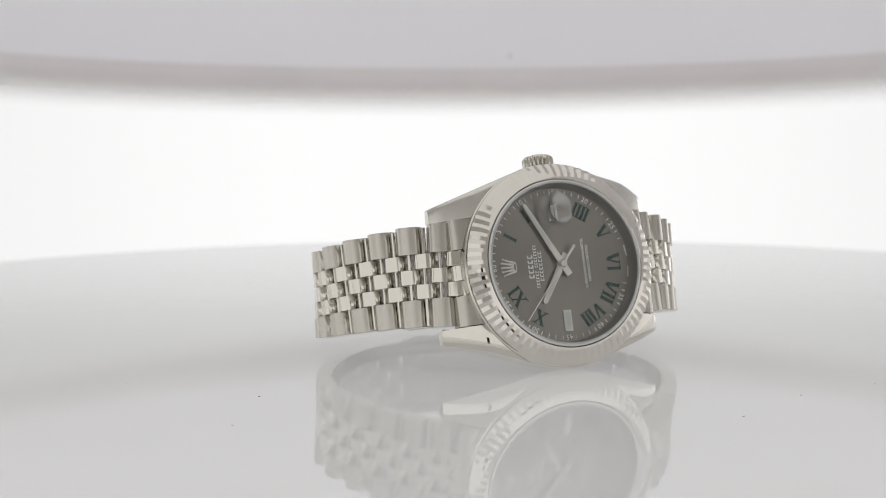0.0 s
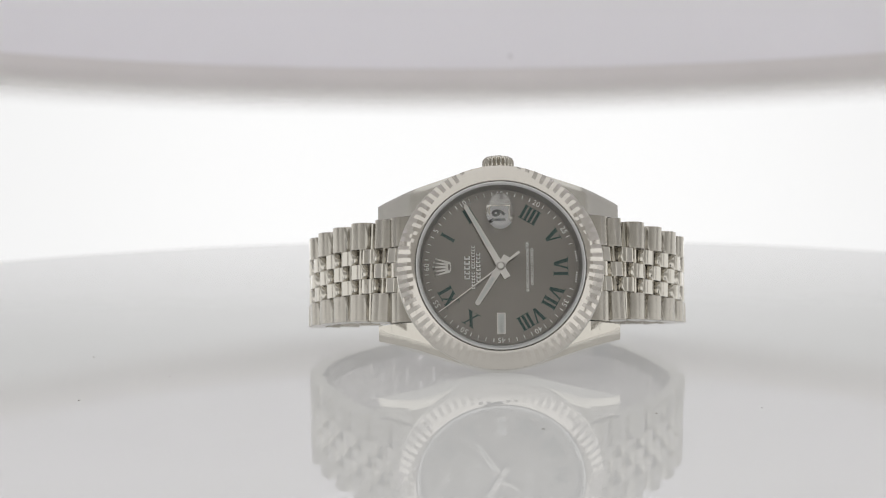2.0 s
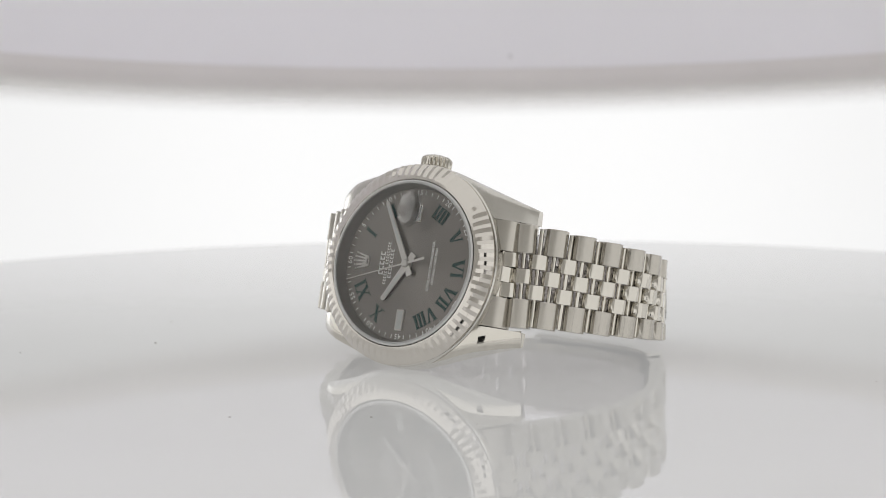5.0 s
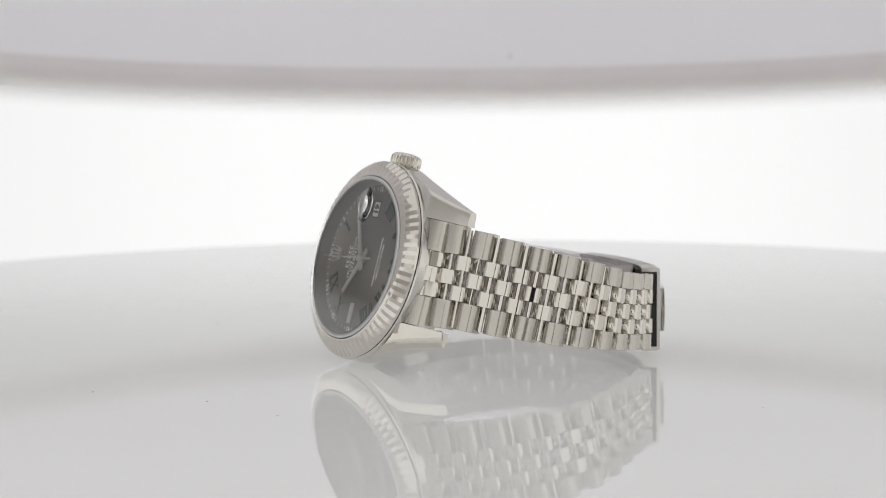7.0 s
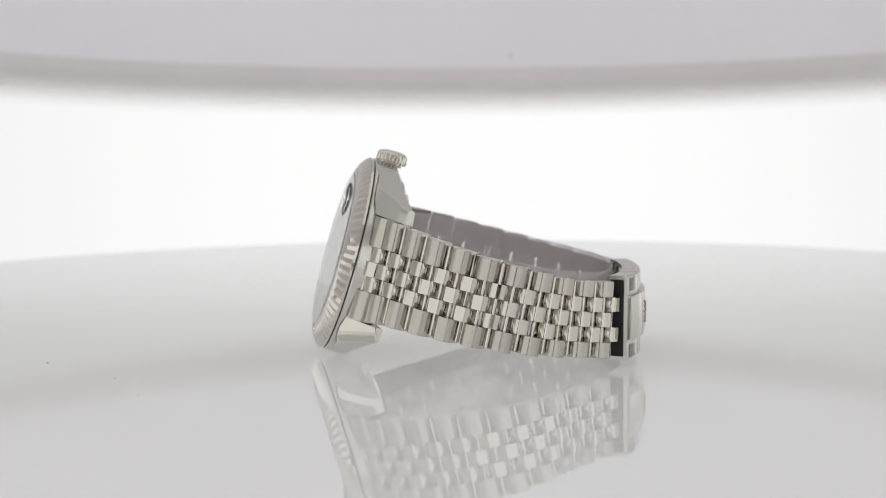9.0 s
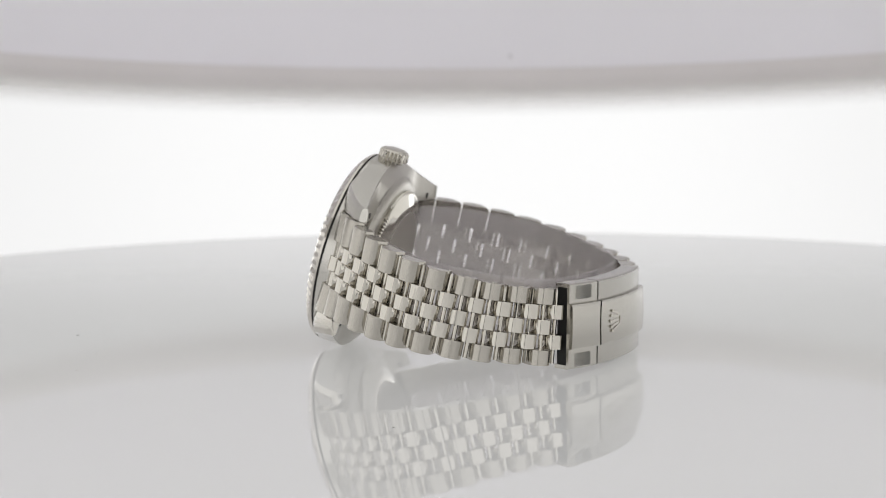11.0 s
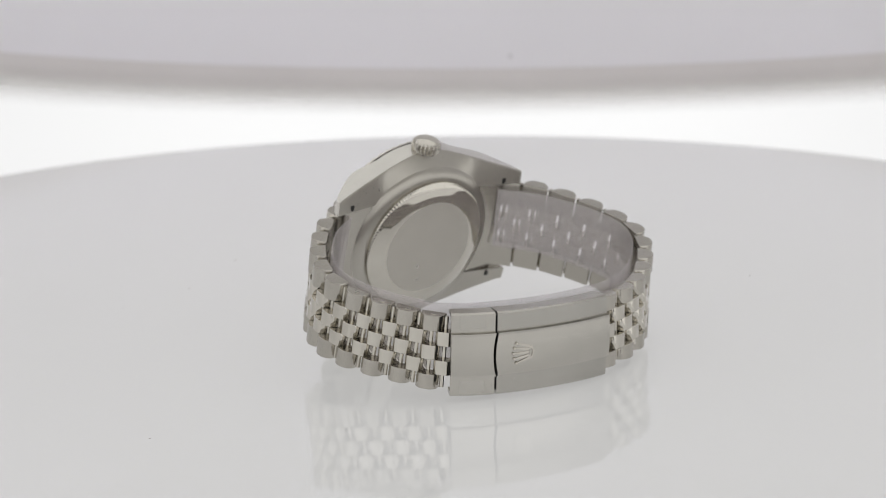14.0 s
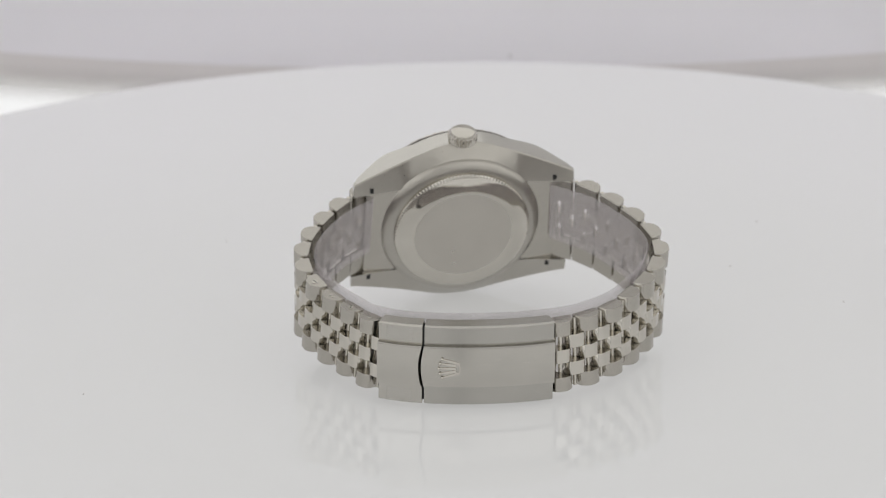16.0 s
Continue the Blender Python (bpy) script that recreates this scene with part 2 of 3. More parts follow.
def tent():
    """Unseen glowing fabric, added as light: three lengths with dark gaps, and a top."""
    for name, a0, a1 in (("wall_west", -146, -80.1), ("wall_south", -80, -4), ("wall_south", 4, 80), ("wall_east", 80.1, 146)):
        bm = bmesh.new()
        n, cols = 24, []
        top = 235 if name == "wall_south" else 330
        for i in range(n + 1):
            a = radians(a0 + (a1 - a0) * i / n)
            cols.append([bm.verts.new((rr * math.sin(a), -rr * math.cos(a), z)) for rr, z in ((760, -115), (766, -115), (766, top), (760, top))])
        for a, b in zip(cols, cols[1:]):
            for k in range(4):
                bm.faces.new((a[k], a[(k + 1) % 4], b[(k + 1) % 4], b[k]))
        bm.faces.new(cols[0])
        bm.faces.new(cols[-1])
        tagged(part(name, bm, TENT if name.startswith("wall_south") else TENT_SIDE), "unseen glowing white fabric wall added for light and reflections", kind="structure")
    # dimmer glow up here, added to even out the bezel's reflections
    for name, a0, a1 in (("wall_upper_west", -146, -80.1), ("wall_upper_east", 80.1, 146)):
        bm = bmesh.new()
        n, cols = 24, []
        for i in range(n + 1):
            a = radians(a0 + (a1 - a0) * i / n)
            cols.append([bm.verts.new((rr * math.sin(a), -rr * math.cos(a), z)) for rr, z in ((760, 330.5), (766, 330.5), (766, 638), (760, 638))])
        for a, b in zip(cols, cols[1:]):
            for k in range(4):
                bm.faces.new((a[k], a[(k + 1) % 4], b[(k + 1) % 4], b[k]))
        bm.faces.new(cols[0])
        bm.faces.new(cols[-1])
        tagged(part(name, bm, TENT_TOP), "unseen white fabric wall, added with a dimmer glow for reflections", kind="structure")
    # unseen black sheet behind the gap, added for dark reflections in the steel
    bm = bmesh.new()
    box(bm, -400, 400, -920, -910, -115, 640)
    tagged(part("wall_far_south", bm, BLACK_CLOTH, smooth=0), "unseen black cloth added for dark lines in the polished steel", kind="structure")
    # unseen grey band, added to keep the dial's reflection dim
    bm = bmesh.new()
    for i in range(24):
        a, b = radians(-80 + i * 160 / 24), radians(-80 + (i + 1) * 160 / 24)
        q = [[bm.verts.new((rr * math.sin(k), -rr * math.cos(k), z)) for rr, z in ((760, 235.5), (766, 235.5), (766, 638), (760, 638))] for k in (a, b)]
        for k in range(4):
            bm.faces.new((q[0][k], q[0][(k + 1) % 4], q[1][(k + 1) % 4], q[1][k]))
    tagged(part("wall_upper_south", bm, DIMMING_CLOTH), "unseen unlit grey cloth added to dim the dial's reflection", kind="structure")
    bm = bmesh.new()
    box(bm, -58, 58, -764, -758, 130, 235)
    tagged(part("wall_over_opening", bm, TENT, smooth=0), "unseen glowing white fabric added over the tent's opening", kind="structure")
    bm = bmesh.new()
    box(bm, -800, 800, -800, 700, 640, 646)
    tagged(part("ceiling", bm, TENT_TOP, smooth=0), "unseen glowing white tent top, added as light", kind="structure")


def hood():
    """A round diffuser behind the table, open towards the camera; its rim hangs a little lower in the middle."""
    bm = bmesh.new()
    n, r, th = 96, 262, 3
    cols = []
    for i in range(n + 1):
        a = radians(-115 + 230 * i / n)
        z0 = 39 + 24 * min(abs(a), 0.6) ** 2
        cols.append([bm.verts.new((rr * math.sin(a), rr * math.cos(a) - 6, z)) for rr, z in ((r, z0 + 7), (r + th, z0 + 7), (r + th, 380), (r, 380))])
    for a, b in zip(cols, cols[1:]):
        for k in range(4):
            bm.faces.new((a[k], a[(k + 1) % 4], b[(k + 1) % 4], b[k]))
    bm.faces.new(cols[0])
    bm.faces.new(cols[-1][::-1])
    # rim band: darker tone and alpha fade paint the lip's shade and blur
    b2 = bmesh.new()
    cols = []
    for i in range(n + 1):
        a = radians(-115 + 230 * i / n)
        z0 = 39 + 24 * min(abs(a), 0.6) ** 2
        cols.append([b2.verts.new((rr * math.sin(a), rr * math.cos(a) - 6, z)) for rr, z in ((r - 1, z0 - 8), (r + 0.5, z0 - 8), (r + 0.5, z0 + 7.5), (r - 1, z0 + 7.5))])
    for a, b in zip(cols, cols[1:]):
        for k in range(4):
            b2.faces.new((a[k], a[(k + 1) % 4], b[(k + 1) % 4], b[k]))
    b2.faces.new(cols[0])
    b2.faces.new(cols[-1][::-1])
    hem = b2.loops.layers.uv.new("hem")
    for f in b2.faces:
        for lp in f.loops:
            a = math.atan2(lp.vert.co.x, lp.vert.co.y + 6)
            lp[hem].uv = (a, 0.0 if lp.vert.co.z < 39 + 24 * min(abs(a), 0.6) ** 2 else 1.0)
    tagged(part("rim_band", b2, RIM_SHADE), "beige lower rim of the diffuser hood, with painted shade and blur", kind="structure")
    shell = tagged(part("diffuser_hood", bm, HOOD), "round white diffuser hood hanging behind the turntable", kind="structure", category="diffuser")
    bm = bmesh.new()
    bmesh.ops.create_icosphere(bm, subdivisions=2, radius=0.42)
    for v in bm.verts:
        v.co = Vector((11.4 + v.co.x, 255.7 + v.co.y * 0.3, 50.2 + v.co.z))
    part("smudge", bm, DUST, shell, "small grey smudge on the cloth")
    return shell


def make_turntable():
    thing = new("turntable")
    tagged(thing, "round glossy white acrylic turntable plate", "turntable")
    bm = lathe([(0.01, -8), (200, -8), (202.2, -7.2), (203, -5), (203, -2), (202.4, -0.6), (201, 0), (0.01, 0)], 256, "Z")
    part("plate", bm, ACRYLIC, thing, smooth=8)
    bm = lathe([(0.01, -30), (40, -30), (40, -8.2), (0.01, -8.2)], 64, "Z")
    part("hub", bm, SATIN, thing, "round metal hub under the plate")
    for x, y, size in ((-63.1, -32.3, 0.35), (-80.8, -7.0, 0.3), (-77.7, -57.6, 0.3), (5.8, -90.2, 0.35), (26.7, -76.4, 0.3), (46.2, -71.8, 0.3), (84.7, 6.2, 0.28)):
        bm = bmesh.new()
        bmesh.ops.create_icosphere(bm, subdivisions=1, radius=size * 0.7)
        for v in bm.verts:
            v.co = Vector((x + v.co.x * random.uniform(0.6, 1.6), y + v.co.y * random.uniform(0.6, 1.6), 0.1 + v.co.z * 0.4))
        part("dust_speck", bm, DUST, thing, "tiny grey speck of dust")
    return thing


# ---- the watch: x to six o'clock, y into the case, z to the crown ----
def make_case(watch):
    bm = lathe([(15.6, 0.2), (19.35, 0.2), (19.35, 0.5), (20.0, 0.5), (20.25, 0.75), (20.25, 4.6), (19.8, 4.8), (17.3, 6.5), (16.5, 7.5), (0.01, 7.7)], 160)
    case = part("case", bm, LUG, watch, "polished steel case", smooth=22)
    case.data.materials.append(SATIN)
    part("bezel_gap", lathe([(19.36, 0.22), (19.8, 0.22), (19.8, 0.47), (19.36, 0.47)], 128, closed=True), DARK, case, "dark joint under the bezel")
    for f in case.data.polygons:
        if f.normal.y > 0.5:
            f.material_index = 1
    xs = [0, 2, 4.5, 6.4, 8, 10, 12, 13.5, 15, 16.5, 17.7, 19, 20.3, 21.6, 22.8, 23.5, 23.75]
    for sx in (1, -1):
        for sz in (1, -1):
            bm = bmesh.new()
            rings = []
            for x in xs:
                zo = 19.2 - 0.335 * (x - 6.4) if x > 6 else math.sqrt(20.24 ** 2 - x * x)
                zi = 10.55 if x > 9 else 12
                u = max(0, (x - 15.8) / 7.95)
                yf = 0.85 + 5.9 * u ** 1.3
                yb = 6.9 + 1.7 * max(0, (x - 10) / 13.75) ** 1.3
                ye = 4.8 + 3.3 * (x / 23.75) ** 1.9
                if x > 23.4:
                    yf += 0.35
                dome = 1.0 if sz < 0 else 0.4
                zb = max(10.55, math.sqrt(max(0, 17.2 ** 2 - x * x)))
                rings.append([bm.verts.new((sx * x, y, sz * z)) for y, z in ((yf, zi), (yf + 0.02 * dome, zo - 3.2 * dome), (yf + 0.14 * dome, zo - 1.9 * dome), (yf + 0.42 * dome, zo - 0.9 * dome), (yf + 0.95 * dome, zo), (max(ye, yf + 1.2), zo), (max(ye, yf + 1.2) + 0.25, zo - 0.3), (max(yb, 7.02, yf + 1.7), zb))])
            for a, b in zip(rings, rings[1:]):
                for k in range(8):
                    bm.faces.new((a[k], a[(k + 1) % 8], b[(k + 1) % 8], b[k]))
            bm.faces.new(rings[0])
            bm.faces.new(rings[-1])
            lug = part("lug", bm, POLISHED, case, smooth=22)
            lug.data.materials.append(SATIN)
            lug.data.materials.append(LUG)
            for f in lug.data.polygons:
                if f.normal.y > 0.45:
                    f.material_index = 1
                elif sz > 0 or abs(f.normal.z) > 0.75:
                    f.material_index = 2
    for sx in (1, -1):
        for sz in (1, -1):
            b2 = bmesh.new()
            box(b2, sx * 19.4, sx * 20.2, 7.3, 7.97, sz * 10.8, sz * 12.0)
            part("lug_slot", b2, DARK, case, "black block painted as the shade in a spring-bar slot", smooth=0)
    return case


def make_bezel(watch):
    # sharp-ridged flutes: one ridge and one valley each
    flutes, per = 72, 2
    prof = [(16.5, -0.2), (16.5, -2.1), (16.8, -2.38), (17.1, -2.32), (18.5, -1.75), (19.6, -0.95), (20.1, -0.35), (20.1, 0.2), (16.5, 0.2)]
    amp = [0, 0, 0.05, 0.10, 0.19, 0.26, 0.17, 0, 0]
    return part("bezel", lathe(prof, flutes * per, ripple=lambda i, k: (-amp[i] * 0.25 * (k % per), amp[i] * (k % per)), closed=True), GOLD, watch, "fluted white gold bezel", smooth=20)


def make_glass(watch):
    ring = part("rehaut_ring", lathe([(15.2, 0.15), (15.25, -0.1), (16.1, -1.9), (16.5, -1.9), (16.5, 0.15)], 160, closed=True), RING, watch, "polished inner ring round the dial")
    part("crystal_gasket", lathe([(15.75, -2.3), (15.8, -2.62), (16.2, -2.55), (16.48, -2.45), (16.52, -2.25)], 160, closed=True), EDGE, watch, "pale gasket round the crystal")
    bm = lathe([(0.01, -2.75), (15.6, -2.75), (16.2, -2.55), (16.35, -2.2), (16.35, -1.95)], 128)
    bmesh.ops.delete(bm, geom=[f for f in bm.faces if len(f.verts) > 8 and f.calc_center_median().y > -2.2], context="FACES_ONLY")
    glass = part("crystal", bm, CRYSTAL, watch, "clear flat sapphire crystal", smooth=8)
    glass.visible_shadow = False
    return glass


def text_mesh(s, size, m, bm, spacing=1.0, depth=0.02, bold=0.0):
    """Letters in the x-y plane of m, joined into bm (millimetres)."""
    cu = bpy.data.curves.new("t", "FONT")
    cu.body, cu.size, cu.align_x, cu.align_y, cu.space_character, cu.extrude, cu.offset = s, size, "CENTER", "CENTER", spacing, depth, bold
    cu.resolution_u = 3
    ob = bpy.data.objects.new("t", cu)
    me = ob.to_mesh()
    me.transform(m)
    bm.from_mesh(me)
    ob.to_mesh_clear()
    bpy.data.objects.remove(ob)
    bpy.data.curves.remove(cu)


# dial plane: clock angle a in degrees from twelve, radius r -> x, z
def on_dial(a, r):
    return -r * math.cos(radians(a)), r * math.sin(radians(a))


# letters lie on the dial facing -y; up: the direction that the letters' tops point to, as a clock angle
def dial_frame(a, r, up, y=-0.04):
    x, z = on_dial(a, r)
    ux, uz = on_dial(up, 1)
    rx, rz = on_dial(up + 90, 1)
    return Matrix(((rx, ux, 0, x), (0, 0, -1, y), (rz, uz, 0, z), (0, 0, 0, 1)))


def roman(s):
    """Strokes of a roman numeral with serifs, as polygons in a unit height box round 0."""
    polys, x = [], 0.0
    H = 1.38

    def serif(cx, cy, w):
        polys.append([(cx - w / 2, cy - 0.07), (cx + w / 2, cy - 0.07), (cx + w / 2, cy + 0.07), (cx - w / 2, cy + 0.07)])

    def stroke(x0, x1, w):
        polys.append([(x0 - w / 2, -H), (x0 + w / 2, -H), (x1 + w / 2, H), (x1 - w / 2, H)])
    for ch in s:
        if ch == "I":
            stroke(x + 0.5, x + 0.5, 0.6)
            for y in (-H, H):
                serif(x + 0.5, y, 1.02)
            x += 1.02
        elif ch == "V":
            stroke(x + 1.45, x + 0.6, 0.7)
            stroke(x + 1.5, x + 2.3, 0.32)
            serif(x + 0.6, H, 1.25)
            serif(x + 2.3, H, 1.05)
            x += 2.85
        else:
            stroke(x + 2.3, x + 0.6, 0.7)
            stroke(x + 0.6, x + 2.3, 0.32)
            for y in (-H, H):
                serif(x + 0.6, y, 1.2)
                serif(x + 2.3, y, 1.2)
            x += 2.9
    return [[(px - x / 2, py) for px, py in p] for p in polys]


def crown_shape(bm, m, y0, y1, k=1.0):
    """A plain fan of five ball-tipped points on an oval foot."""
    for a in (-30, -15, 0, 15, 30):
        L = 2.35 - abs(a) * 0.006
        sx, sz = math.sin(radians(a)), math.cos(radians(a))
        foot, tip = (1.3 * sx, -0.75), (L * sx * 1.05, -0.75 + L * sz * 0.85)
        q = [(foot[0] - 0.17, foot[1]), (foot[0] + 0.17, foot[1]), (tip[0] + 0.06, tip[1]), (tip[0] - 0.06, tip[1])]
        prism(bm, [(x * k, z * k) for x, z in q], y0, y1, m)
        made = bmesh.ops.create_icosphere(bm, subdivisions=2, radius=0.19 * k)["verts"]
        for v in made:
            v.co = m @ (Vector((v.co.x, v.co.y * 0.8 + y1 if y1 > 0 else v.co.y * 0.8 + y0, v.co.z)) + Vector((tip[0] * k, 0, tip[1] * k)))
    n = 20
    ring = [[(r * 0.8 * math.cos(b), -0.93 + r * 0.28 * math.sin(b)) for b in np.linspace(0, 2 * math.pi, n + 1)[:-1]] for r in (1.0, 0.6)]
    outer, inner = ring
    for i in range(n):
        j = (i + 1) % n
        prism(bm, [(x * k, z * k) for x, z in (outer[i], outer[j], inner[j], inner[i])], y0, y1, m)


def make_dial(watch):
    dial = part("dial", lathe([(0.01, 0.4), (15.5, 0.4), (15.5, 0), (0.01, 0)], 128), SLATE, watch, "slate grey sunray dial")
    for h, s in ((1, "I"), (2, "II"), (4, "IIII"), (5, "V"), (6, "VI"), (7, "VII"), (8, "VIII"), (10, "X"), (11, "XI")):
        bm = bmesh.new()
        a, m = h * 30, Matrix(((1, 0, 0, 0), (0, 0, 1, 0), (0, 1, 0, 0), (0, 0, 0, 1)))
        fr = dial_frame(a, 11.75, a)
        squeeze = 0.86 if len(s) > 3 else 0.95
        for i, p in enumerate(roman(s)):
            vs0 = [bm.verts.new(fr @ Vector((x * squeeze * 1.05, y * 1.0, 0.0 + 0.001 * i))) for x, y in p]
            vs1 = [bm.verts.new(fr @ Vector((x * squeeze * 1.05, y * 1.0, 0.09 + 0.004 * i))) for x, y in p]
            bm.faces.new(vs0)
            bm.faces.new(vs1)
            for k in range(4):
                bm.faces.new((vs0[k], vs0[(k + 1) % 4], vs1[(k + 1) % 4], vs1[k]))
        part("numeral", bm, GREEN, dial, "dark green outlined roman numeral", smooth=0)
    # baton at nine
    bm = bmesh.new()
    box(bm, -0.85, 0.85, -0.35, 0, -13.2, -9.05)
    nine = part("baton", bevel(bm, 0.12, 1), HAND, dial, "polished baton marker with white filling")
    bm = bmesh.new()
    box(bm, -0.58, 0.58, -0.39, -0.3, -12.9, -9.35)
    part("lume_strip", bm, LUME, nine, smooth=0)
    # coronet at twelve
    bm = bmesh.new()
    prism_frame = Matrix(((0, 0, -1, -11.3), (0, 1, 0, 0), (1, 0, 0, 0), (0, 0, 0, 1)))
    crown_shape(bm, prism_frame, -0.3, -0.02, 1.4)
    part("coronet", bm, HAND, dial, "small polished applied emblem", smooth=0)
    # minute track
    bm = bmesh.new()
    for i in range(60):
        if 27 < i < 33 and i != 30:
            continue
        five = i % 5 == 0
        if five:
            continue
        fr = dial_frame(i * 6, 14.45, i * 6)
        box(bm, -0.07, 0.07, -0.38, 0.38, 0, 0.02, fr)
    for i in range(0, 60, 5):
        for o in (-1.55, 1.55):
            if i == 30:
                continue
            fr = dial_frame(i * 6 + o * 3.7, 14.45, i * 6 + o * 3.7)
            box(bm, -0.07, 0.07, -0.38, 0.38, 0, 0.02, fr)
    part("minute_track", bm, WHITE_PRINT, dial, "fine white printed minute marks", smooth=0)
    for i in range(5, 65, 5):
        if i == 30:
            continue
        bm = bmesh.new()
        text_mesh(str(i), 1.5, dial_frame(i * 6, 14.35, i * 6 if not 90 < i * 6 < 270 or i in (20, 25) else i * 6), bm, 1.05, 0.01, 0.012)
        part("minute_number", bm, WHITE_PRINT, dial, smooth=0)
    bm = bmesh.new()
    for a in (172, 188):
        fr = dial_frame(a, 14.9, a + 180)
        for k in range(5):
            box(bm, -1.1 + k * 0.45, -0.8 + k * 0.45, -0.16, 0.16, 0, 0.02, fr)
    part("small_print", bm, WHITE_PRINT, dial, smooth=0)
    # maker's lines: plain bars, letter by letter
    for r, n, w, h in ((6.5, 5, 4.8, 1.15), (5.3, 15, 8.6, 0.68), (4.3, 8, 6.0, 0.8)):
        bm = bmesh.new()
        fr = dial_frame(0, r, 0)
        step = w / n
        for k in range(n):
            if n == 15 and k == 6:
                continue
            x0 = -w / 2 + k * step
            box(bm, x0, x0 + step * 0.3, -h / 2, h / 2, 0, 0.03, fr)
            box(bm, x0 + step * 0.3, x0 + step * 0.74, -h / 2, -h / 2 + h * 0.24, 0, 0.03, fr)
            box(bm, x0 + step * 0.3, x0 + step * 0.74, h / 2 - h * 0.24, h / 2, 0, 0.03, fr)
        part("maker_line", bm, WHITE_PRINT, dial, "white printed line", smooth=0)
    for r, s, w in ((5.3, "SUPERLATIVE CHRONOMETER", 0.74), (6.2, "OFFICIALLY CERTIFIED", 0.74)):
        bm = bmesh.new()
        text_mesh(s, w, dial_frame(180, r, 0), bm, 0.97, 0.01, 0.03)
        part("printed_line", bm, WHITE_PRINT, dial, "white printed words", smooth=0)
    # date
    bm = bmesh.new()
    box(bm, -1.1, 1.1, -0.03, 0.02, 8.75, 11.75)
    date = part("date_window", bm, DATE_WHITE, dial, "white date window", smooth=0)
    bm = bmesh.new()
    text_mesh("19", 2.1, dial_frame(90, 10.25, 0, -0.05), bm, 0.95, 0.01, 0.08)
    part("date_number", bm, DATE_BLACK, date, "black date number", smooth=0)
    bm = bmesh.new()
    for x0, x1, z0, z1 in ((-1.3, 1.3, 11.75, 11.95), (-1.3, 1.3, 8.55, 8.75), (-1.3, -1.1, 8.75, 11.75), (1.1, 1.3, 8.75, 11.75)):
        box(bm, x0, x1, -0.12, 0.02, z0, z1)
    part("date_frame", bm, POLISHED, date, smooth=0)
    return dial


def make_cyclops(watch):
    bm = bmesh.new()
    n, k = 40, 8
    rings = []
    for j in range(k + 1):
        u = j / k
        ring = [bm.verts.new((2.8 * u * math.cos(a), -2.8 - 0.75 * (1 - u * u) - 0.12 * (u < 1), 10.6 + 3.6 * u * math.sin(a))) for a in (np.linspace(0, 2 * math.pi, n + 1)[:-1])] if j else [bm.verts.new((0, -3.67, 10.6))]
        rings.append(ring)
    for i in range(n):
        bm.faces.new((rings[0][0], rings[1][i], rings[1][(i + 1) % n]))
    for a, b in zip(rings[1:], rings[2:]):
        for i in range(n):
            bm.faces.new((a[i], a[(i + 1) % n], b[(i + 1) % n], b[i]))
    bm.faces.new(rings[-1])
    lens = part("date_lens", bm, LENS, watch, "small clear magnifying lens over the date", smooth=60)
    lens.visible_shadow = False


def hand_mesh(a_len, tail, w0, w1, y0, y1):
    """A tapered baton that points along +z from the hub."""
    bm = bmesh.new()
    prism(bm, [(-w0, -tail), (w0, -tail), (w0, 0), (w1, a_len - 0.25), (0.25 * w1, a_len), (-0.25 * w1, a_len), (-w1, a_len - 0.25), (-w0, 0)], y0, y1)
    return bm


def make_hands(watch):
    hour = part("hour_hand", bevel(hand_mesh(8.9, 2.4, 0.72, 0.5, -0.75, -0.5), 0.08, 1), HAND, watch, "polished baton hour hand")
    hour.matrix_local = clock(302.5)
    bm = bmesh.new()
    prism(bm, [(-0.36, 2.6), (0.36, 2.6), (0.28, 7.9), (-0.28, 7.9)], -0.78, -0.7)
    part("lume_strip", bm, LUME, hour, smooth=0)
    minute = part("minute_hand", bevel(hand_mesh(13.9, 2.6, 0.66, 0.38, -1.15, -0.9), 0.08, 1), HAND, watch, "polished baton minute hand")
    minute.matrix_local = clock(60.5)
    bm = bmesh.new()
    prism(bm, [(-0.30, 4.5), (0.30, 4.5), (0.20, 12.9), (-0.20, 12.9)], -1.18, -1.1)
    part("lume_strip", bm, LUME, minute, smooth=0)
    bm = bmesh.new()
    prism(bm, [(-0.17, -1), (0.17, -1), (0.07, 14.2), (-0.07, 14.2)], -1.5, -1.38)
    prism(bm, [(-0.28, -4.6), (0.28, -4.6), (0.17, -0.9), (-0.17, -0.9)], -1.5, -1.38)
    second = part("second_hand", bm, HAND, watch, "thin polished second hand with counterweight", smooth=0)
    part("hub_cap", lathe([(0.01, -1.75), (0.6, -1.75), (0.8, -1.55), (0.8, -0.02), (0.01, -0.02)], 32), HAND, watch)
    return second


def clock(a):
    """A turn in the dial plane that brings +z (three o'clock) to the clock angle a."""
    return pose(0, 0, 0, 0, a - 90, 0)


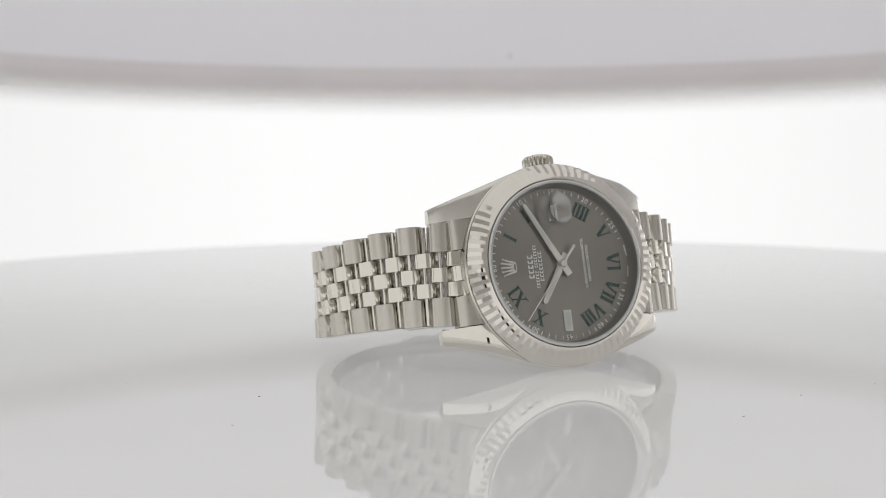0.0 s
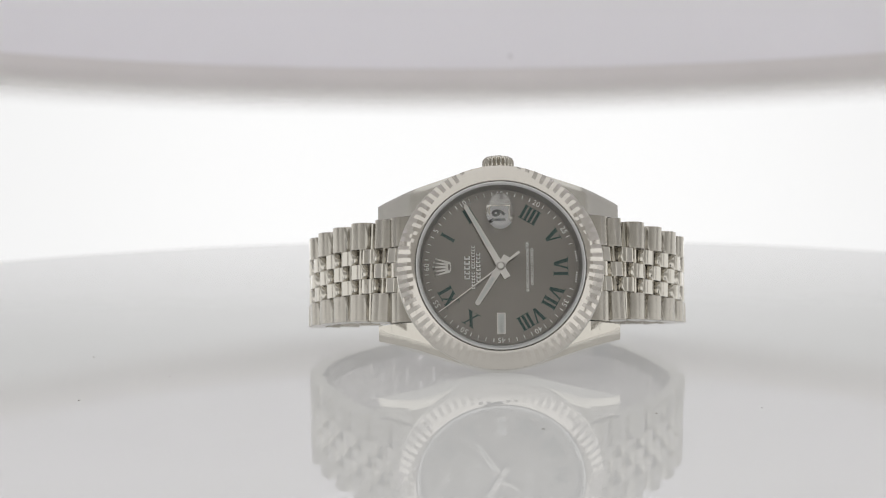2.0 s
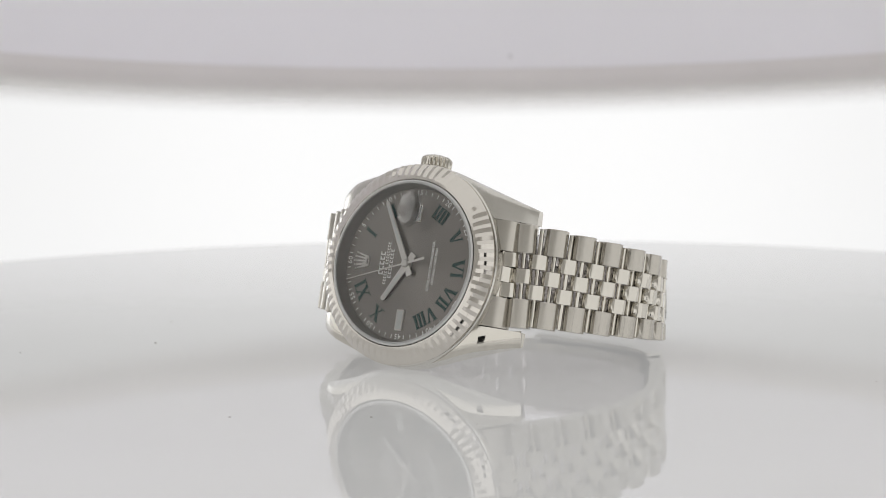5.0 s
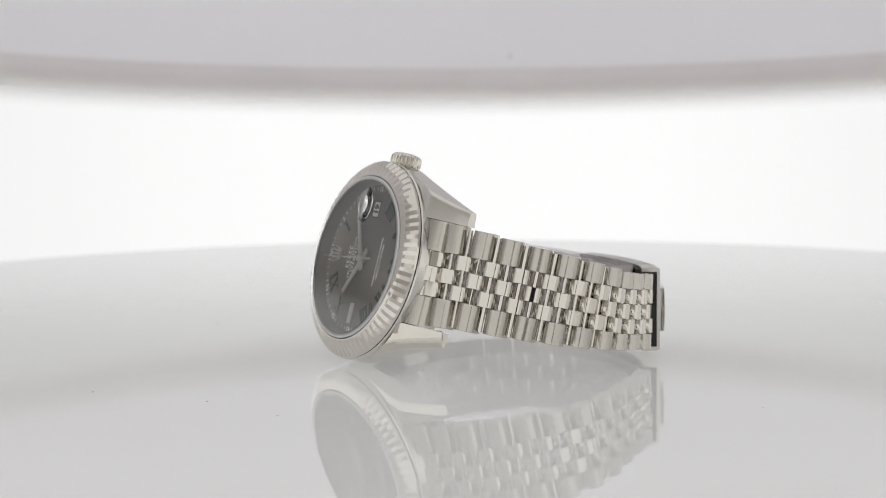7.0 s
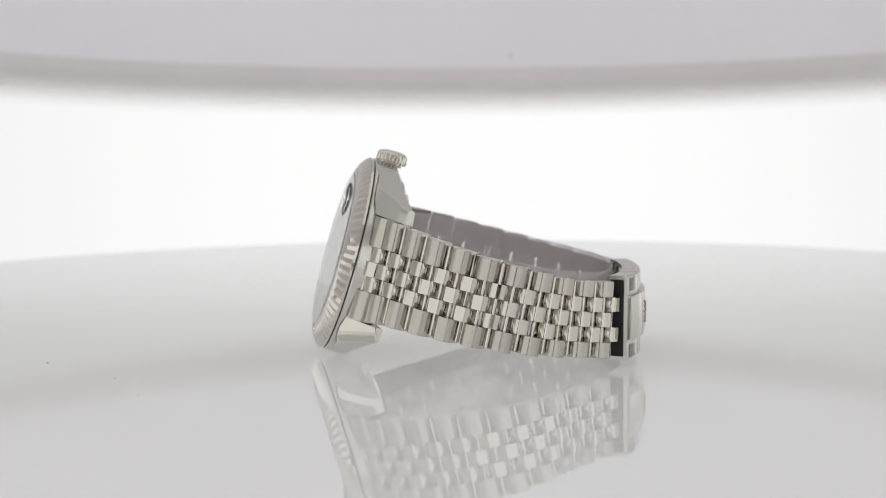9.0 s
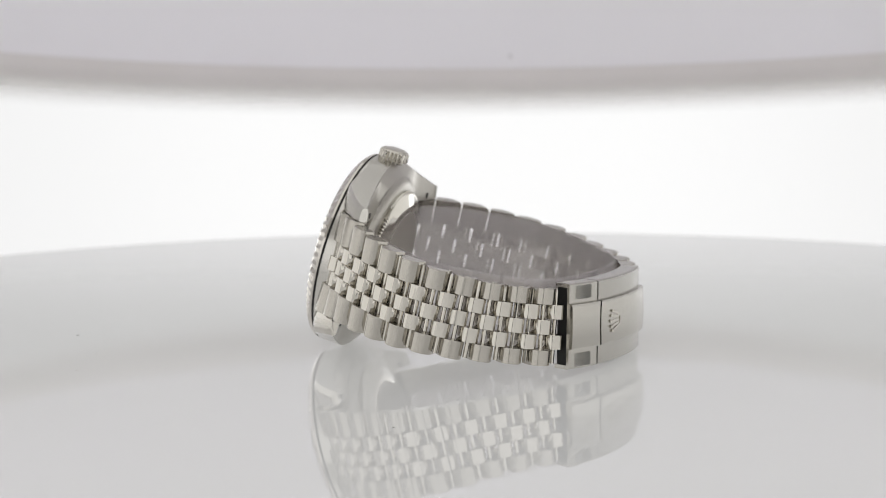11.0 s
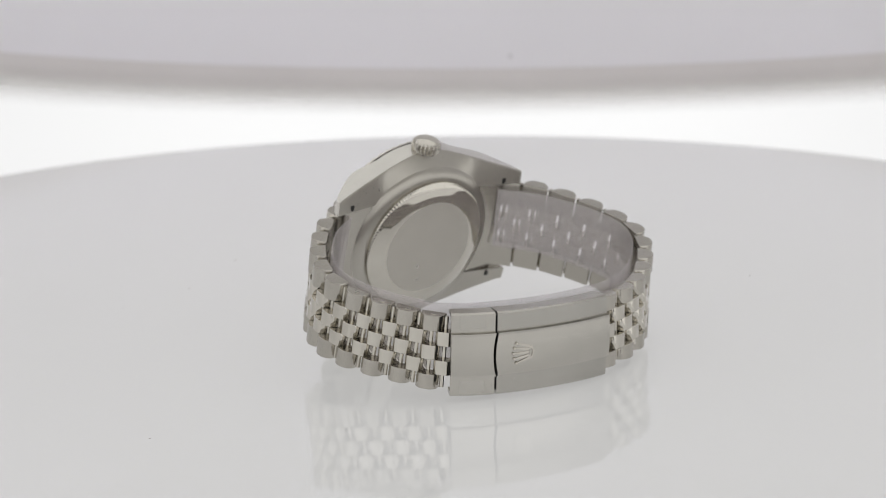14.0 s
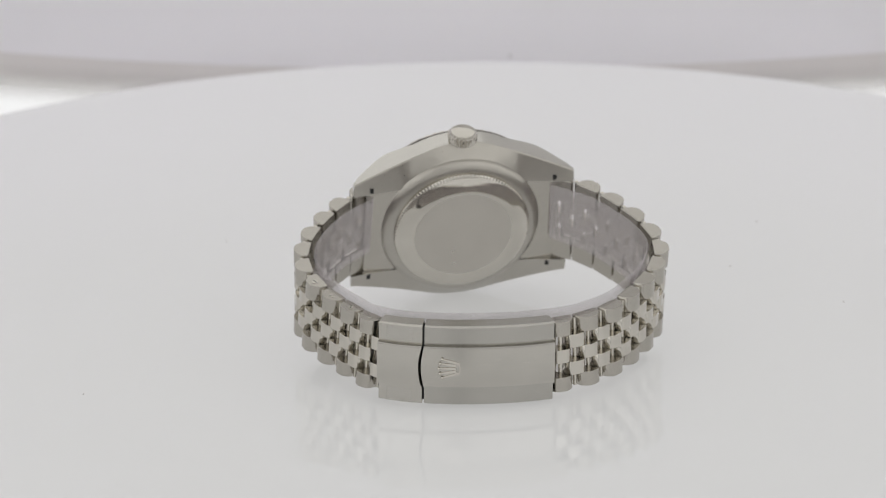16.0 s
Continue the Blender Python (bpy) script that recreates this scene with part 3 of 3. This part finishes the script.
def make_crown(watch):
    teeth, per = 22, 6
    prof = [(0.01, 20.1), (2.95, 20.1), (3.12, 20.4), (3.12, 21.65), (2.95, 22.05), (2.5, 22.4), (1.5, 22.66), (0.01, 22.74)]
    amp = [0, 0.22, 0.36, 0.36, 0.14, 0, 0, 0]
    w = [0, 0.2, 0.75, 1, 0.75, 0.2]
    bm = lathe(prof, teeth * per, "Z", (0, 3.9, 0), lambda i, k: (-amp[i] * w[k % per] * 1.4, 0))
    crown = part("crown", bm, POLISHED, watch, "fluted winding crown", smooth=25)
    part("crown_tube", lathe([(0.01, 19.6), (2.3, 19.6), (2.3, 20.5), (0.01, 20.5)], 48, "Z", (0, 3.9, 0)), BRUSHED, crown)


def make_back(watch):
    part("back_ring", lathe([(13.9, 7.0), (17.3, 7.02), (16.8, 7.6), (15.2, 8.3), (13.9, 8.3)], 128, closed=True), SATIN, watch, "brushed steel ring round the case back")
    per, teeth = 2, 120
    prof = [(0.01, 7.7), (14.6, 7.7), (14.8, 8.4), (14.8, 9.0), (14.2, 9.3), (13.5, 9.5), (12.2, 10.0), (10.75, 10.4), (0.01, 10.4)]
    amp = [0, 0, 0.28, 0.28, 0.2, 0, 0, 0, 0]
    back = part("case_back", lathe(prof, per * teeth, ripple=lambda i, k: (-amp[i] * (k % 2), 0)), POLISHED, watch, "polished screw-down case back with knurled edge")
    part("back_disc", lathe([(0.01, 10.35), (10.6, 10.35), (10.55, 10.46), (0.01, 10.46)], 96), DISC, back, "satin flat disc of the case back")


# ---- bracelet ----
SIX = [(21.5, -25.2, 19.5), (26.2, -21.9, 18.9), (30.3, -18.2, 17.9), (34.2, -13.5, 16.7), (37.4, -8.0, 15.3), (38.8, -1.8, 13.9), (37.6, 4.2, 12.5), (34.9, 9.5, 11.3), (32.0, 14.2, 10.5), (29.3, 18.3, 9.9), (26.9, 20.8, 9.6)]
TWELVE = [(-19.2, -25.2, 19.5), (-24.2, -21.0, 18.8), (-28.3, -16.2, 17.8), (-31.9, -10.2, 16.4), (-34.6, -4.2, 14.9), (-35.6, 2.4, 13.3), (-33.7, 8.6, 12.0), (-30.1, 13.9, 11.0), (-25.9, 18.4, 10.3), (-21.8, 22.2, 9.8), (-16.6, 25.1, 9.5), (-11.0, 27.1, 9.3), (-5.4, 27.9, 9.2)]


def resample(pts, count):
    """Even steps along a smooth curve through pts: (place, way) pairs."""
    P = [Vector(p) for p in pts]
    fine = []
    for i in range(len(P) - 1):
        p0, p1, p2, p3 = P[max(i - 1, 0)], P[i], P[i + 1], P[min(i + 2, len(P) - 1)]
        for k in range(20):
            u = k / 20
            fine.append(0.5 * ((2 * p1) + (p2 - p0) * u + (2 * p0 - 5 * p1 + 4 * p2 - p3) * u * u + (3 * p1 - p0 - 3 * p2 + p3) * u ** 3))
    fine.append(P[-1])
    s = [0.0]
    for a, b in zip(fine, fine[1:]):
        s.append(s[-1] + (b - a).length)
    out = []
    for k in range(count + 1):
        d = s[-1] * k / count
        j = min(max(int(np.searchsorted(s, d)) - 1, 0), len(fine) - 2)
        u = (d - s[j]) / max(1e-9, s[j + 1] - s[j])
        out.append(fine[j].lerp(fine[j + 1], u))
    return out, s[-1]


def link_frame(p, way, lean):
    """x along the bracelet, y outwards, z across it towards the crown side; lean in degrees tips it like the case."""
    up = Vector((0, math.sin(radians(lean)), math.cos(radians(lean))))
    x = way.normalized()
    y = up.cross(x).normalized()
    z = x.cross(y).normalized()
    m = Matrix((x, y, z)).transposed().to_4x4()
    m.translation = p
    return m


def bead_data(name, length, width, thick, mat, edge, power, flat):
    """One link piece: a rounded bar across the bracelet with a domed outer face."""
    bm = bmesh.new()
    n = 17
    prof = []
    for k in range(n):
        u = -1 + 2 * k / (n - 1)
        prof.append((u * length / 2, thick * (-0.42 + 0.92 * (1 - max(0.0, (abs(u) - flat) / (1 - flat)) ** power) ** 0.5)))
    prof += [(length / 2 * 0.96, -thick / 2), (-length / 2 * 0.96, -thick / 2)]
    a = [bm.verts.new((x, y, -width / 2 + edge)) for x, y in prof]
    b = [bm.verts.new((x, y, width / 2 - edge)) for x, y in prof]
    a2 = [bm.verts.new((x * 0.985, y - edge * (1 if y > 0 else -1), -width / 2)) for x, y in prof]
    b2 = [bm.verts.new((x * 0.985, y - edge * (1 if y > 0 else -1), width / 2)) for x, y in prof]
    N = len(prof)
    for q, r in ((a2, a), (a, b), (b, b2)):
        for i in range(N):
            bm.faces.new((q[i], q[(i + 1) % N], r[(i + 1) % N], r[i]))
    bm.faces.new(a2)
    bm.faces.new(b2)
    ob = part(name, bm, mat, smooth=32)
    me = ob.data
    bpy.data.objects.remove(ob)
    return me


def make_bracelet(watch):
    inv = REST.inverted()

    def local(m):
        m = m.copy()
        m.translation = m.translation * MM
        return inv @ m
    spots = []
    for side, pts, n, flip in (("six", SIX, 10, 1), ("twelve", TWELVE, 12, -1)):
        line, total = resample(pts, count=2 * n)
        pitch = total / n
        for k in range(2 * n + 1):
            u = k / (2 * n)
            p = line[k]
            way = line[min(k + 1, 2 * n)] - line[max(k - 1, 0)]
            lean = LEAN * max(0.0, 1 - u * 1.15)
            width = 20.6 - 5.5 * min(1, u * 1.25)
            spots.append((k, p, -way if flip > 0 else way, lean, width, pitch, side))
    outer = bead_data("outer_link", 1, 1, 1, BRUSHED, 0.016, 2.1, 0.12)
    inner = bead_data("centre_link", 1, 1, 1, POLISHED, 0.02, 2.3, 0.22)
    bm = bmesh.new()
    bmesh.ops.create_cone(bm, cap_ends=True, segments=10, radius1=0.45, radius2=0.45, depth=1)
    ob = part("pin", bm, POLISHED)
    pin = ob.data
    bpy.data.objects.remove(ob)
    bracelet = new("bracelet")
    bracelet.parent = watch
    tagged(bracelet, "five-piece-link steel bracelet")

    def piece(name, me, m, z, length, w, thick):
        ob = new(name, me)
        ob.parent = bracelet
        ob.matrix_local = local(m @ Matrix.Translation((0, 0, z))) @ Matrix.Diagonal((length, thick, w, 1))
    for k, p, way, lean, width, pitch, side in spots:
        m = link_frame(p, way, lean)
        piece("pin", pin, m @ Matrix.Translation((0, -0.2, 0)), 0, 1, width * 0.96, 1)
        wi = 2.95
        wo = (width - 3 * wi) / 2
        if k % 2 == 1:
            for s in (1, -1):
                piece("outer_link", outer, m, s * (width - wo) / 2, pitch * 0.87, wo * 0.985, 3.3)
            if side == "six" and k > 2 * 10 - 9:
                end = m @ Matrix.Translation((-0.3, 0.1, width / 2 + 0.01)) @ Matrix.Rotation(0.5 * k, 4, "Z")
                bm = lathe([(0.01, -0.3), (0.62, -0.3), (0.62, 0.03), (0.55, 0.07), (0.01, 0.07)], 20, "Z")
                bmesh.ops.transform(bm, matrix=end, verts=bm.verts)
                screw = part("screw", to_watch(bm), POLISHED, bracelet, "small slotted steel screw")
                bm = bmesh.new()
                box(bm, -0.55, 0.55, -0.1, 0.1, 0.0, 0.085, end)
                part("slot", to_watch(bm), DARK, screw, smooth=0)
            piece("centre_link", inner, m, 0, pitch * 0.74, wi * 0.97, 2.9)
        else:
            for s in (1, -1):
                piece("centre_link", inner, m, s * wi, pitch * 0.74, wi * 0.97, 2.9)
    # end links at the case
    for s in (1, -1):
        for z0, z1, back, mat in ((-10.4, -4.55, 0, BRUSHED), (-4.45, -1.52, 0.9, POLISHED), (-1.45, 1.45, 0, POLISHED), (1.52, 4.45, 0.9, POLISHED), (4.55, 10.4, 0, BRUSHED)):
            bm = bmesh.new()
            prism_pts = [(16.0, 1.6), (18.0 - back, 1.5), (19.8 - back, 1.9), (21.0 - back, 2.9), (21.5 - back, 4.3), (21.3 - back, 6.4), (16.0, 6.6)]
            vs = [[bm.verts.new((s * x, y, z)) for x, y in prism_pts] for z in (z0, z1)]
            for i in range(len(prism_pts)):
                j = (i + 1) % len(prism_pts)
                bm.faces.new((vs[0][i], vs[0][j], vs[1][j], vs[1][i]))
            bm.faces.new(vs[0])
            bm.faces.new(vs[1])
            part("end_link", bm, mat, bracelet, smooth=40)
        bm = bmesh.new()
        box(bm, s * 14.0, s * 20.8, 3.4, 7.1, -10.45, 10.45)
        part("end_link_core", bm, BRUSHED, bracelet, smooth=0)
    return bracelet


CLASP = [(26.6, 22.2, 9.7), (22.8, 24.3, 9.6), (18.8, 25.8, 9.5), (12.2, 27.6, 9.4), (5.0, 28.6, 9.3), (-1.5, 28.8, 9.2), (-8.2, 28.2, 9.1)]


def strip(line, prof, lean=0.0, s0=0.0, s1=1.0, count=24, cut=None, cut_at=0):
    """Sweep a closed (y, z) outline along the line between two parts of its length."""
    pts, total = resample(line, count=200)
    bm = bmesh.new()
    rings = []
    for k in range(count + 1):
        d = (s0 + (s1 - s0) * k / count) * 200
        i = min(int(d), 199)
        p = pts[i].lerp(pts[i + 1], d - i)
        way = pts[min(i + 2, 200)] - pts[max(i - 2, 0)]
        m = link_frame(p, -way, lean(s0 + (s1 - s0) * k / count) if callable(lean) else lean)
        near = max(0.0, 1 - abs(k - cut_at) / 3) if cut else 0.0
        rings.append([bm.verts.new(m @ Vector((near * cut(z) if cut else 0, y, z))) for y, z in prof])
    N = len(prof)
    for a, b in zip(rings, rings[1:]):
        for i in range(N):
            bm.faces.new((a[i], a[(i + 1) % N], b[(i + 1) % N], b[i]))
    bm.faces.new(rings[0])
    bm.faces.new(rings[-1])
    return bm


def to_watch(bm):
    inv = REST.inverted()
    for v in bm.verts:
        v.co = (inv @ (v.co * MM)) / MM
    return bm


def make_clasp(watch):
    h, t = 8.4, 1.9

    def bow(z):
        """The joint bows between cover and end piece, and steps at the edges of the raised centre."""
        return 0.6 * max(0.0, 1 - (z / 4.4) ** 2) - 0.25
    steps = [-4.4, -3.6, -2.4, -1.2, 0, 1.2, 2.4, 3.6, 4.4]
    prof = [(-t, -h), (t - 0.5, -h), (t - 0.1, -h + 0.3), (t - 0.1, -4.5)] + [(t + 0.75, z) for z in steps] + [(t - 0.1, 4.5), (t - 0.1, h - 0.3), (t - 0.5, h), (-t, h), (-t, h - 0.8), (t - 0.7, h - 0.8), (t - 0.7, -h + 0.8), (-t, -h + 0.8)]
    clasp = part("clasp", to_watch(strip(CLASP, prof, 0, 0.24, 0.945, 24, bow, 0)), BRUSHED_X, watch, "folding clasp with satin centre and brushed edges", smooth=25)
    part("clasp_end", to_watch(strip(CLASP, prof, 0, 0.0, 0.228, 10, bow, 10)), CLASP_SATIN, clasp, "satin end piece of the clasp", smooth=25)
    mid = [(t + 0.1, -4.2), (t + 0.8, -4.1)] + [(t + 0.98 - 0.012 * z * z, z) for z in (-3.4, -2.2, -1, 0, 1, 2.2, 3.4)] + [(t + 0.8, 4.1), (t + 0.1, 4.2)]
    part("clasp_centre", to_watch(strip(CLASP, mid, 0, 0.241, 0.943, 24, bow, 0)), CLASP_SATIN, clasp, "satin centre of the clasp", smooth=25)
    part("clasp_end_centre", to_watch(strip(CLASP, mid, 0, 0.0, 0.226, 10, bow, 10)), CLASP_SATIN, clasp, smooth=25)
    # solid black fill stands in for the shade inside the clasp
    inside = [(-t + 0.2, -h + 0.85), (t - 0.75, -h + 0.85), (t - 0.75, h - 0.85), (-t + 0.2, h - 0.85)]
    part("clasp_hollow", to_watch(strip(CLASP, inside, 0, 0.012, 0.25, 8)), DARK, clasp, "black fill painted as the shade in the clasp's hollow", smooth=0)
    part("clasp_blade", to_watch(strip(CLASP, [(-t - 0.2, -6.5), (-t + 0.6, -6.5), (-t + 0.6, 6.5), (-t - 0.2, 6.5)], 0, 0.07, 0.93)), POLISHED, clasp, "folded inner blade of the clasp", smooth=25)
    for sz in (1, -1):
        q = [(t - 0.15, sz * 5.3), (t - 0.02, sz * 5.3), (t - 0.02, sz * 7.9), (t - 0.15, sz * 7.9)]
        part("film_patch", to_watch(strip(CLASP, q, 0, 0.05, 0.18, 6)), PATCH, clasp, "small clear film patch", smooth=0)
    pts, _ = resample(CLASP, count=200)
    i = 77
    m = link_frame(pts[i], pts[i - 2] - pts[i + 2], 0)
    bm = bmesh.new()
    crown_shape(bm, m @ Matrix(((0, 0, 1, 0), (0, 1, 0, 0), (1, 0, 0, 0), (0, 0, 0, 1))), t + 0.85, t + 1.12, 1.75)
    part("clasp_emblem", to_watch(bm), POLISHED, clasp, "small raised emblem", smooth=40)


def make_film(watch):
    """Clear film that lines the bracelet all round inside."""
    loop = [(22.4, -24.4, 19.3)] + [(28.2, -20.2, 18.4)] + SIX[2:-1] + [(24.0, 22.3, 9.6), (18.6, 24.6, 9.5), (12.0, 26.4, 9.4), (5.0, 27.4, 9.3), (-1.5, 27.6, 9.2)] + TWELVE[:1:-1][1:] + [(-26.3, -18.7, 18.3), (-20.4, -24.2, 19.3)]
    prof = [(-2.9, -4.9), (-2.6, -4.9), (-2.6, 8.9), (-2.9, 8.9)]
    film = part("protective_film", to_watch(strip(loop, prof, lambda u: LEAN * max(0.0, abs(u - 0.5) * 2.6 - 0.3), 0, 1, 90)), FILM, watch, "cloudy clear protective film inside the bracelet")
    film.visible_shadow = False


LENS, _nt, _b = material("lens_glass")
_b.inputs["Base Color"].default_value = (1, 1, 1, 1)
_b.inputs["Transmission Weight"].default_value = 1.0
_b.inputs["Roughness"].default_value = 0.0
_b.inputs["IOR"].default_value = 1.65

setting()
tent()
hood()
turntable = make_turntable()
watch = new("wristwatch")
tagged(watch, "steel wristwatch with grey dial lying on its side", "watch")
make_case(watch)
make_bezel(watch)
make_glass(watch)
make_dial(watch)
make_cyclops(watch)
second_hand = make_hands(watch)
make_crown(watch)
make_back(watch)
make_bracelet(watch)
make_clasp(watch)
make_film(watch)


def motions():
    times = sorted({t for t, _ in SPIN} | {t for t, _ in TILT})
    walk(turntable, [(t, table_pose(t, between(SPIN, t))) for t in times])
    walk(watch, [(t, table_pose(t, between(SPIN, t)) @ REST) for t in times])
    walk(second_hand, [(t, clock(310.2 + 6.6 * t)) for t in range(0, 17, 2)])


motions()
